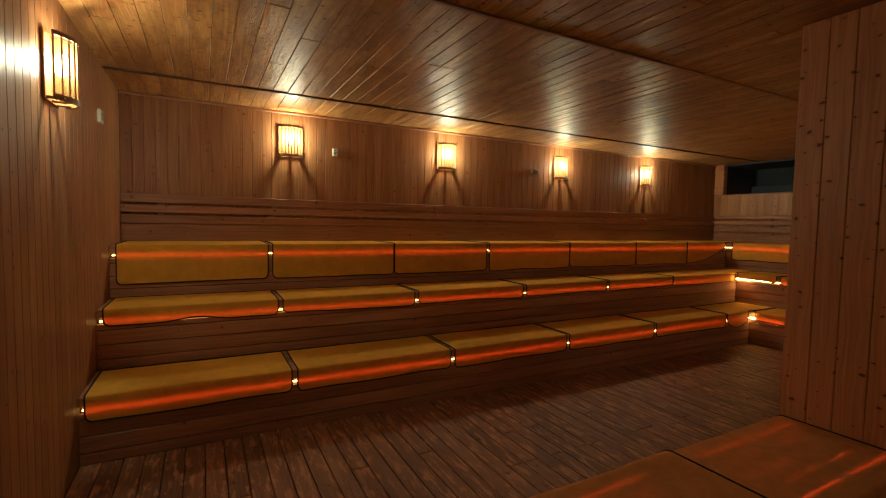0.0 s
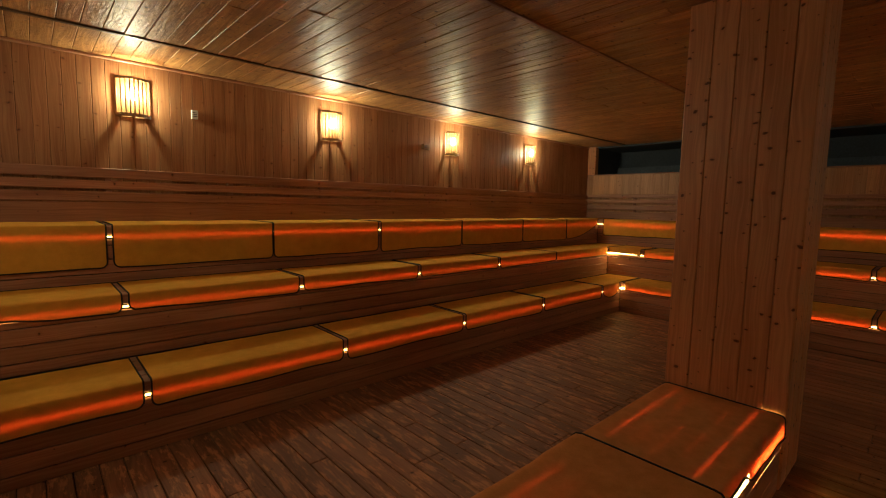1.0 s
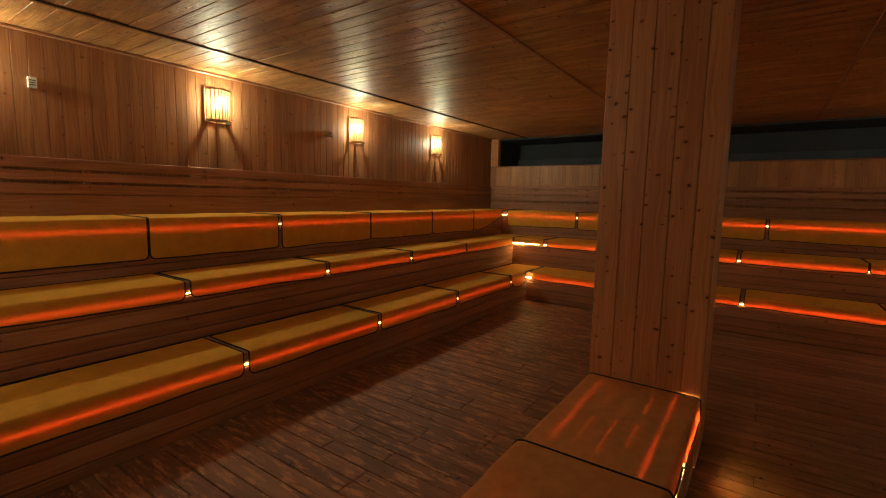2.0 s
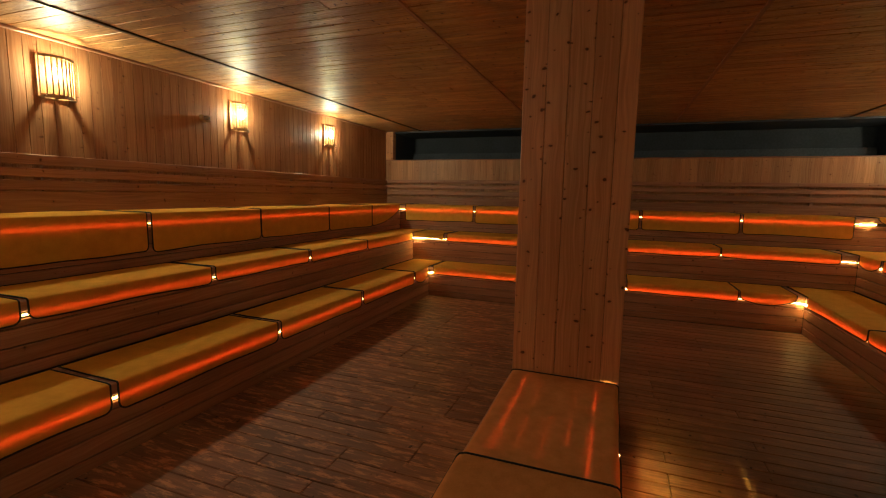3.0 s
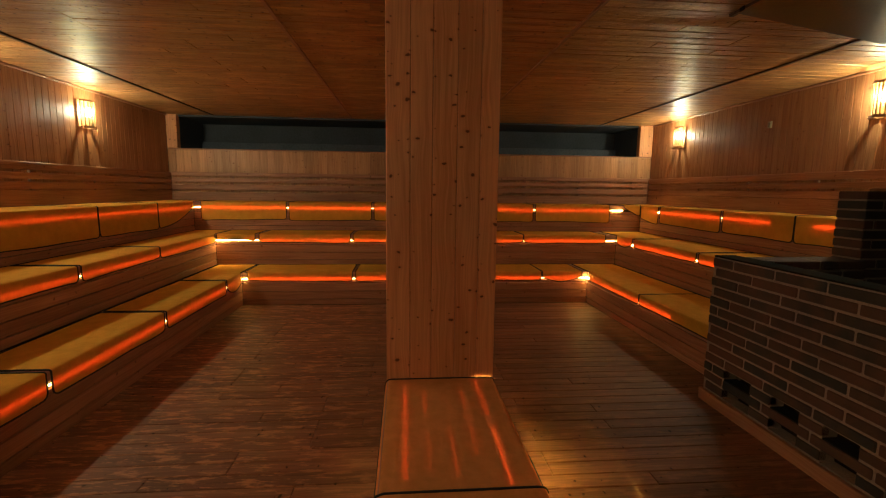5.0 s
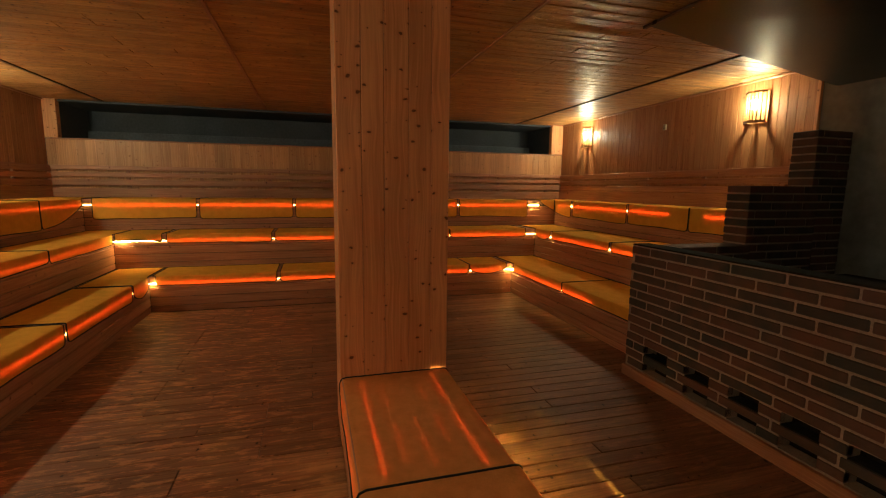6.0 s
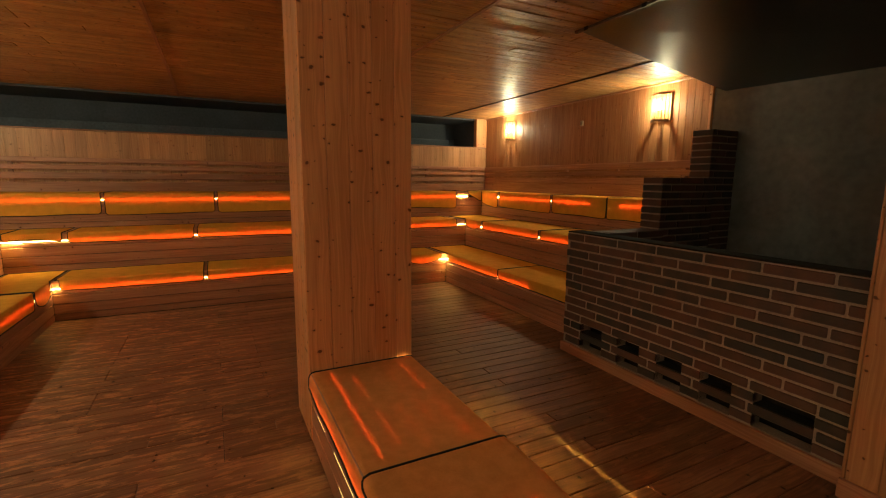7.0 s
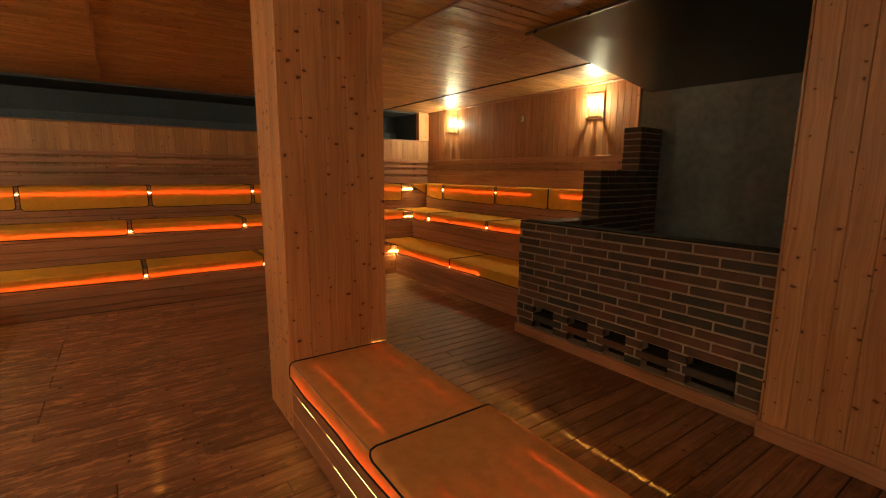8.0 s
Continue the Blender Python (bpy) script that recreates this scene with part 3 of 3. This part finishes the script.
    base.matrix_basis = pose(*at, 0, 0, face)
    return base


first = wall_lamp((1.0, NORTH, 2.435), 180)
for x in (2.96, 4.93, 6.82):
    copy_thing(first, pose(x, NORTH, 2.435, 0, 0, 180))
copy_thing(first, pose(WEST, 3.36, 2.32, 0, 0, -90))
for x in (7.93, 4.69):
    copy_thing(first, pose(x, SOUTH, 2.455, 0, 0, 0))


# ---- small wall fittings ----
def sensor(at, face, colour, label, w=0.055, h=0.085, d=0.03):
    base = thing("wall_sensor", label, "sensor", at=(0, 0, 0))
    bm = bmesh.new()
    vs, fs = block_data(w, d, h, 0.004)
    made = [bm.verts.new((x, y + d / 2, z)) for x, y, z in vs]
    for f in fs:
        bm.faces.new([made[k] for k in f])
    housing = part("housing", bm, colour, base)
    for k in range(3):
        bm = bmesh.new()
        vs, fs = block_data(w * 0.7, 0.003, 0.006, 0.0008)
        made = [bm.verts.new((x, y + d, z + (k - 1) * h * 0.2)) for x, y, z in vs]
        for f in fs:
            bm.faces.new([made[q] for q in f])
        part("vent_slot", bm, SLOT, housing)
    base.matrix_basis = pose(*at, 0, 0, face)
    return base


sensor((1.50, NORTH, 2.365), 180, WHITE, "small white vented wall sensor on the pine wall")
sensor((4.43, NORTH, 2.345), 180, LAMP_WOOD, "small brown wall box on the pine wall", 0.12, 0.07, 0.05)
sensor((WEST, 4.62, 2.33), -90, WHITE, "small white vented wall sensor on the pine wall", 0.1, 0.1, 0.025)
sensor((6.07, SOUTH, 2.41), 0, PALE, "small pale wall sensor on the pine wall", 0.05, 0.08, 0.03)


# ---- column bench ----
BX0, BX1, BY0, BY1 = 1.10, 3.262, 1.095, 1.725
cb = thing("slatted_bench", "free-standing slatted pine bench lit from inside, against the column", "bench", at=((BX0 + BX1) / 2, 1.41, 0))
CUTS = (BY0, 1.206, 1.31, 1.41, 1.518, 1.62, BY1)
for k, (a, b) in enumerate(zip(CUTS, CUTS[1:])):
    block("seat_slat", RAIL_X, cb, BX0, BX1 - (0.012 if k == 0 else 0.001), a + (0.0042 if k else 0), b - (0.0042 if k < 5 else 0), 0.411, 0.43, 0.004)
for x in (1.25, 1.75, 2.75):
    block("crossbeam", RAIL_Y, cb, x - 0.03, x + 0.03, BY0 + 0.07, BY1 - 0.07, 0.36, 0.396, 0.003)
for s, y in ((1, BY0), (-1, BY1)):
    for z0, z1 in ((0.2515, 0.335), (0.1235, 0.2445), (0.0, 0.1165)):
        block("side_board", RAIL_X, cb, BX0, BX1, y, y + s * 0.014, z0, z1, 0.001)
    block("top_rail", RAIL_X, cb, BX0, BX1, y, y + s * 0.02, 0.372, 0.410, 0.003)
    if s > 0:
        strips = ((BX0 + 0.03, 2.20, 0.010, 0.019, LED), (2.57, BX1 - 0.02, 0.010, 0.019, LED_SIDE))
    else:
        strips = ((BX0 + 0.03, BX1 - 0.02, -0.0045, 0.006, LED),)
    for a, b, d0, d1, glowing in strips:
        block("led_strip", glowing, cb, a, b, y + s * d0, y + s * d1, 0.345, 0.363, 0.001, "warm glowing strip")
    if s > 0:
        block("led_strip", LED, cb, 2.06, 2.56, y - 0.016, y - 0.001, 0.352, 0.388, 0.001, "warm glowing strip")
    # unseen board added to stop inner light leaving by the top slot
    block("baffle", RAIL_X, cb, BX0, BX1, y + s * 0.044, y + s * 0.052, 0.336, 0.4105, 0.001)
    for x in (1.2, 1.7, 2.81):
        block("post", RAIL_Y, cb, x - 0.025, x + 0.025, y + s * 0.022, y + s * 0.05, 0.0, 0.335, 0.003)


def gap_leak(a, b, y, glowing):
    """Added glow in short lengths, one after another, for light leaking between two slats."""
    bm = bmesh.new()
    n = max(2, round((b - a) / 0.03))
    rings = [[bm.verts.new((a + (b - a) * k / n, y + dy, z)) for dy, z in ((-0.0017, 0.428), (0.0017, 0.428), (0.0017, 0.4331), (-0.0017, 0.4331))] for k in range(n + 1)]
    for p, q in zip(rings, rings[1:]):
        for k in range(4):
            bm.faces.new((p[k], p[k - 3], q[k - 3], q[k]))
    bm.faces.new(rings[0])
    bm.faces.new(rings[-1])
    bmesh.ops.recalc_face_normals(bm, faces=bm.faces[:])
    part("gap_leak", bm, glowing, cb, "thin added glow for light leaking between the seat slats")


for y, strong, runs in ((1.206, True, ((2.25, 2.70), (2.80, 3.2), (1.25, 1.86))), (1.62, True, ((1.2, 1.88), (2.3, 3.2))), (1.31, False, ((2.45, 2.72), (2.85, 3.1), (1.3, 1.9))), (1.41, False, ((2.3, 2.72), (1.3, 1.8))), (1.518, False, ((2.35, 2.69), (2.82, 3.1), (1.3, 1.85)))):
    for a, b in runs:
        gap_leak(a, b, y, LEAK_GAP if strong else LEAK_GAP_SOFT)
block("led_strip", INNER, cb, BX0 + 0.03, BX1 - 0.02, 1.4093, 1.4108, 0.3552, 0.3567, 0.0003, "thin glowing light strip inside the bench")
# unseen shield added to keep the inner strip's light off the cloth above
block("light_rail", RAIL_X, cb, BX0 + 0.01, BX1 - 0.01, 1.385, 1.435, 0.3575, 0.3595, 0.0005)
# glowing bars added in the side slots for board edges lit from inside
for a, b, y, z in ((BX0 + 0.03, 2.71, BY1 - 0.010, 0.248), (2.91, 3.09, BY1 - 0.010, 0.248), (BX0 + 0.03, 2.63, BY1 - 0.010, 0.120), (2.93, 3.15, BY0 + 0.001, 0.248)):
    block("led_strip", SLOT_LEAK, cb, a, b, y, y + 0.009, z - 0.0028, z + 0.0028, 0.0008, "warm glowing strip")
# glow added at the column foot for light leaking past the end slat
block("led_strip", LED, cb, BX1 - 0.010, BX1 - 0.004, 1.105, 1.195, 0.414, 0.424, 0.0008, "warm glowing strip")
block("end_board", RAIL_Y, cb, BX0 - 0.022, BX0 - 0.001, BY0, BY1, 0.0, 0.43, 0.003)


def bench_cover(x0, x1, left, right, seed, lift=0.0, corner=0.0):
    """A cloth over the slatted bench. lift: how far it lies above the slats; corner: the round of its far corner on the north side."""
    base = thing("towel", "ochre terry towel with black piping over the slatted bench", "towel", "bench towels", at=((x0 + x1) / 2, 1.41, 0.43))
    n = 24
    ph = seed * 3.7
    rows = []
    for a in range(n + 1):
        f = a / n
        x = x0 + (x1 - x0) * f
        hl, hr = left(x), right(x)
        prof = []
        up = lift * max(0.08, min(1.0, (x - 1.86) * 14))
        top, out = 0.4345 + up, 0.010 + 0.6 * lift
        r, rl = 0.024, min(0.032, hl)
        for k in range(6, 0, -1):
            g = k / 6
            z = top - rl - (hl - rl) * g
            prof.append((BY1 + out + (0.012 * g * (hl - rl) / 0.09) * (0.5 + 0.5 * noise.noise((x * 5 + ph, z * 4, 1))), z))
        for t in (80, 55, 30):
            prof.append((BY1 + out - rl + rl * math.sin(radians(t)), top - rl * (1 - math.cos(radians(t)))))
        for k in range(13):
            y = BY1 - 0.025 + (BY0 - BY1 + 0.045) * k / 12
            prof.append((y, top + 0.0007 * noise.noise((x * 6 + ph, y * 6, 2))))
        for t in (30, 55, 80):
            prof.append((BY0 - out + r - r * math.sin(radians(t)), top - r * (1 - math.cos(radians(t)))))
        for k in range(1, 7):
            g = k / 6
            z = top - r - (hr - r) * g
            prof.append((BY0 - out - (0.012 * g) * (0.5 + 0.5 * noise.noise((x * 5 + ph, z * 4, 3))), z))
        if corner:
            run, path = 0.0, [0.0]
            for (y0, z0), (y1, z1) in zip(prof, prof[1:]):
                run += math.hypot(y1 - y0, z1 - z0)
                path.append(run)
            pull = [corner * (1 - math.sqrt(1 - max(0.0, 1 - d / corner) ** 2)) * f ** 14 for d in path]
            rows.append([Vector((x - q, y, z)) for (y, z), q in zip(prof, pull)])
            continue
        rows.append([Vector((x, y, z)) for y, z in prof])
    bm = bmesh.new()
    grid = [[bm.verts.new(p) for p in rw] for rw in rows]
    for r0, r1 in zip(grid, grid[1:]):
        for k in range(len(r0) - 1):
            bm.faces.new((r0[k], r0[k + 1], r1[k + 1], r1[k]))
    bmesh.ops.recalc_face_normals(bm, faces=bm.faces[:])
    cloth = part("cloth", bm, COVER, base, smooth=True)
    bm = bmesh.new()
    loop = rows[0] + [rw[-1] for rw in rows[1:-1]] + rows[-1][::-1] + [rw[0] for rw in rows[-2:0:-1]]
    tube(bm, loop + [loop[0]], 0.006)
    part("piping", bm, PIPING, cloth, "black piped edge", smooth=True)


bench_cover(1.93, 3.255, lambda x: 0.092 + 0.004 * math.sin(9 * x), lambda x: 0.036 + 0.062 * max(0.0, min(1.0, (x - 2.5) * 9)) + 0.023 * max(0.0, min(1.0, (x - 3.1) * 8)) + 0.003 * math.sin(17 * x), 5)
bench_cover(1.09, 2.212, lambda x: 0.030 + 0.003 * math.sin(8 * x), lambda x: 0.106 + 0.003 * math.sin(15 * x), 6, 0.009, 0.06)


# ---- stove bay: brick front, stepped wing wall, stove, heat shield ----
def bricks(parent, x0, x1, y0, y1, z0, courses, along, length, pitch=0.0718, holes=(), seed=0):
    """Running-bond courses of long thin bricks; along: the axis on which they run."""
    a0, a1 = (x0, x1) if along == "x" else (y0, y1)
    rng = random.Random(seed)
    for k in range(courses):
        z = z0 + k * pitch + 0.006
        a = a0 - (0.0 if k % 2 == 0 else length / 2) - (0.06 if k % 3 == 2 else 0.0)
        while a < a1 - 0.02:
            b0, b1 = max(a, a0), min(a + length - 0.015, a1)
            if b1 - b0 > 0.03:
                inside = any(h[0] <= k <= h[1] and b0 < h[3] and b1 > h[2] for h in holes)
                spans = [(b0, b1)]
                if inside:
                    for h in holes:
                        if h[0] <= k <= h[1]:
                            spans = [q for (p0, p1) in spans for q in ((p0, min(p1, h[2])), (max(p0, h[3]), p1)) if q[1] - q[0] > 0.02]
                for p0, p1 in spans:
                    p0, p1 = round(p0, 3), round(p1, 3)
                    jut = rng.choice((0.0, 0.002, 0.004))
                    if along == "x":
                        block("brick", BRICK, parent, p0, p1, y0 - 0.0, y1 + jut, z, z + pitch - 0.015, 0.005)
                    else:
                        block("brick", BRICK, parent, x0 - jut, x1 + jut, p0, p1, z, z + pitch - 0.015, 0.005)
            a += length


FRONT = -0.66
stove_front = thing("stove_surround", "clinker brick stove surround with pale joints and air holes", "brick wall", at=(2.7, FRONT, 0))
VENTS = ((3.34, 3.59), (2.965, 3.175), (2.61, 2.815), (2.265, 2.475), (1.82, 2.135))
HOLES = [(k0, k1, a, b) for a, b in VENTS for k0, k1 in ((0, 0), (2, 2))]
z_base, courses = 0.09, 14
# mortar core with gaps at the air holes
edges = [BAY] + [v for ab in sorted(VENTS) for v in ab] + [3.80]
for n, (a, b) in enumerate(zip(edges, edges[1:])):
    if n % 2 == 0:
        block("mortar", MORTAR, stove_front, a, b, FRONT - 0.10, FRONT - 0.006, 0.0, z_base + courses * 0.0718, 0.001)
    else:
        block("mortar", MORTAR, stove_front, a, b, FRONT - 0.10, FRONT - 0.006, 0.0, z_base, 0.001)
        # the air holes' darkness is put into this mortar's near-black colour
        block("mortar", DARK_MORTAR, stove_front, a, b, FRONT - 0.10, FRONT - 0.006, z_base + 0.0718, z_base + 2 * 0.0718, 0.001)
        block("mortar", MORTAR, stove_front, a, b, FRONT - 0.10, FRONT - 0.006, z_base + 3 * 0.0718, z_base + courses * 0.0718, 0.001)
block("base_board", RAIL_X, stove_front, BAY + 0.002, 3.80, FRONT + 0.004, FRONT + 0.032, 0.0, 0.088, 0.004, "pine skirting board")
block("coping", STOVE, stove_front, BAY, 3.80, FRONT - 0.16, FRONT - 0.002, z_base + courses * 0.0718 + 0.001, z_base + courses * 0.0718 + 0.012, 0.003)
# near-black sheet added behind the air holes to keep them dark
block("backing", STOVE, stove_front, BAY, 3.80, FRONT - 0.20, FRONT - 0.16, 0.0, 0.9, 0.001)

wing = thing("stepped_wall", "stepped clinker brick wing wall beside the stove", "brick wall", at=(3.84, -1.8, 0))
STEPS = ((-1.69, FRONT - 0.101, 1.095, 3.84), (-2.48, -1.69, 1.597, 3.895), (SOUTH - 0.01, -2.48, 2.10, 3.96))
for y0, y1, zt, xo in STEPS:
    block("mortar", MORTAR, wing, xo - 0.217, xo - 0.008, y0 + 0.004, y1 - 0.008, 0.0, zt - 0.01, 0.001)

stove = thing("stove", "black steel sauna stove body behind the brick front", "stove", at=(2.6, -1.8, 0))
block("casing", STOVE, stove, 1.80, 3.50, -2.70, -1.05, 0.0, 0.80, 0.02)
block("top_plate", STOVE, stove, 1.78, 3.52, -2.72, -1.03, 0.801, 0.82, 0.004)

hood = thing("heat_shield", "sloping dull steel heat shield under the ceiling above the stove", "heat shield", at=(2.7, -1.8, 2.6))
bm = bmesh.new()
hx0, hx1 = BAY - 0.01, 3.78
q = [(hx0, -0.59, 2.768), (hx1 - 0.06, -0.59, 2.768), (hx1 + 0.14, SOUTH - 0.01, 2.535), (hx0, SOUTH - 0.01, 2.505)]
lo = [bm.verts.new(p) for p in q]
hi = [bm.verts.new((x, y, z + 0.006)) for x, y, z in q]
bm.faces.new(lo[::-1]), bm.faces.new(hi)
for k in range(4):
    bm.faces.new((lo[k], lo[(k + 1) % 4], hi[(k + 1) % 4], hi[k]))
bmesh.ops.recalc_face_normals(bm, faces=bm.faces[:])
part("sheet", bm, METAL, hood)
block("front_rail", DARK_WOOD, hood, hx0 + 0.02, hx1 - 0.05, -0.592, -0.560, CEIL - 0.022, CEIL - 0.001, 0.003, "dark front rail")
for sx in (1.95, 2.5, 3.05, 3.6):
    block("bracket", STOVE, hood, sx - 0.02, sx + 0.02, -0.559, -0.552, CEIL - 0.03, CEIL - 0.002, 0.002, "small dark bracket")
block("trim", COLUMN_WOOD, None, 4.04, 4.075, SOUTH - 0.014, SOUTH + 0.02, 1.0, CEIL - 0.05, 0.003, "upright pine trim at the end of the cladding", "structure")

# ---- pieces: column boards, wall boards, floor planks, bricks ----
column = thing("column", "knotty pine clad square column standing on the floor", "column", at=((COL[0] + COL[1]) / 2, (COL[2] + COL[3]) / 2, 0))
block("core", CARCASS, column, COL[0] + 0.018, COL[1] - 0.018, COL[2] + 0.018, COL[3] - 0.018, 0.0, CEIL - 0.001, 0.001)
for x in (COL[0], COL[1]):
    d = 0.016 if x == COL[0] else -0.016
    joints = (COL[2], 1.193, 1.326, 1.466, 1.592, COL[3])
    for a, b in zip(joints, joints[1:]):
        block("board", COLUMN_WOOD, column, x, x + d, a + 0.0008, b - 0.0008, 0.002, CEIL - 0.002, 0.004)
for y in (COL[2], COL[3]):
    d = 0.016 if y == COL[2] else -0.016
    for k in range(3):
        w = (COL[1] - COL[0] - 0.034) / 3
        block("board", COLUMN_WOOD, column, COL[0] + 0.017 + k * w, COL[0] + 0.017 + (k + 1) * w - 0.001, y, y + d, 0.002, CEIL - 0.002, 0.004)


def cladding(parent, axis, a0, a1, face, depth, z0, z1, pitch=0.0975, mat=WALL_WOOD, c=0.003):
    n = max(1, round((a1 - a0) / pitch))
    w = (a1 - a0) / n
    for k in range(n):
        p0, p1 = a0 + k * w + 0.0006, a0 + (k + 1) * w - 0.0006
        if axis == "x":
            block("board", mat, parent, p0, p1, face, face + depth, z0, z1, c)
        else:
            block("board", mat, parent, face, face + depth, p0, p1, z0, z1, c)


cladding(wall_north, "x", WEST, EAST, NORTH, 0.015, 1.25, CEIL - 0.001)
cladding(wall_west, "y", -0.54, NORTH - 0.001, WEST, -0.015, 0.0, CEIL - 0.001)
cladding(wall_south, "x", 4.075, EAST, SOUTH, -0.015, 1.25, CEIL - 0.001)
cladding(wall_east, "y", SOUTH + 0.001, NORTH - 0.001, EAST, 0.015, 1.25, 2.185, 0.125, PANEL_WOOD, 0.0015)
block("trim", RAIL_Y, None, EAST - 0.012, EAST + 0.13, SOUTH + 0.001, NORTH - 0.001, 2.187, 2.207, 0.004, "pine cap on the east panelling", "structure")
block("post", COLUMN_WOOD, None, EAST - 0.012, EAST + 0.10, 5.43, NORTH - 0.002, 2.209, CEIL - 0.002, 0.004, "short pine post at the end of the opening", "structure")
block("post", COLUMN_WOOD, None, EAST - 0.012, EAST + 0.10, SOUTH + 0.002, -2.66, 2.209, CEIL - 0.002, 0.004, "short pine post at the end of the opening", "structure")
cladding(partition, "x", WEST + 0.001, BAY - 0.017, -0.55, -0.015, 0.09, CEIL - 0.001, 0.128, PARTITION_WOOD)
cladding(partition, "y", -0.80, -0.551, BAY, -0.015, 0.0, CEIL - 0.001, 0.125, PARTITION_WOOD)
block("baseboard", RAIL_X, None, WEST + 0.002, BAY + 0.002, -0.549, -0.525, 0.0, 0.10, 0.004, "pine skirting board at the partition", "structure")

rng = random.Random(4)
x, k = WEST, 0
while x < NOSE["east"][0] - 0.01:
    cuts = [-0.96] + sorted({round(rng.choice((0.2, 0.75, 1.3, 1.85)) + 0.05, 3), round(rng.choice((2.2, 2.6, 3.0)), 3)}) + [NOSE["north"][0] + 0.02]
    for a, b in zip(cuts, cuts[1:]):
        block("plank", FLOOR_WOOD, floor, x + 0.002, x + 0.1135, a + 0.0015, b - 0.0015, -0.022, rng.choice((-0.001, 0.0, 0.0)), 0.004)
    x += 0.1163

bricks(stove_front, BAY + 0.001, 3.80, FRONT - 0.05, FRONT, z_base, courses, "x", 0.357, holes=HOLES, seed=2)
for (y0, y1, zt, xo), s in zip(STEPS, (3, 4, 5)):
    n = int(round(zt / 0.0718))
    low = 10 if s == 3 else 0
    bricks(wing, xo - 0.225, xo, y0, y1 - 0.002, low * 0.0718 + (zt - n * 0.0718), n - low, "y", 0.357, seed=s)
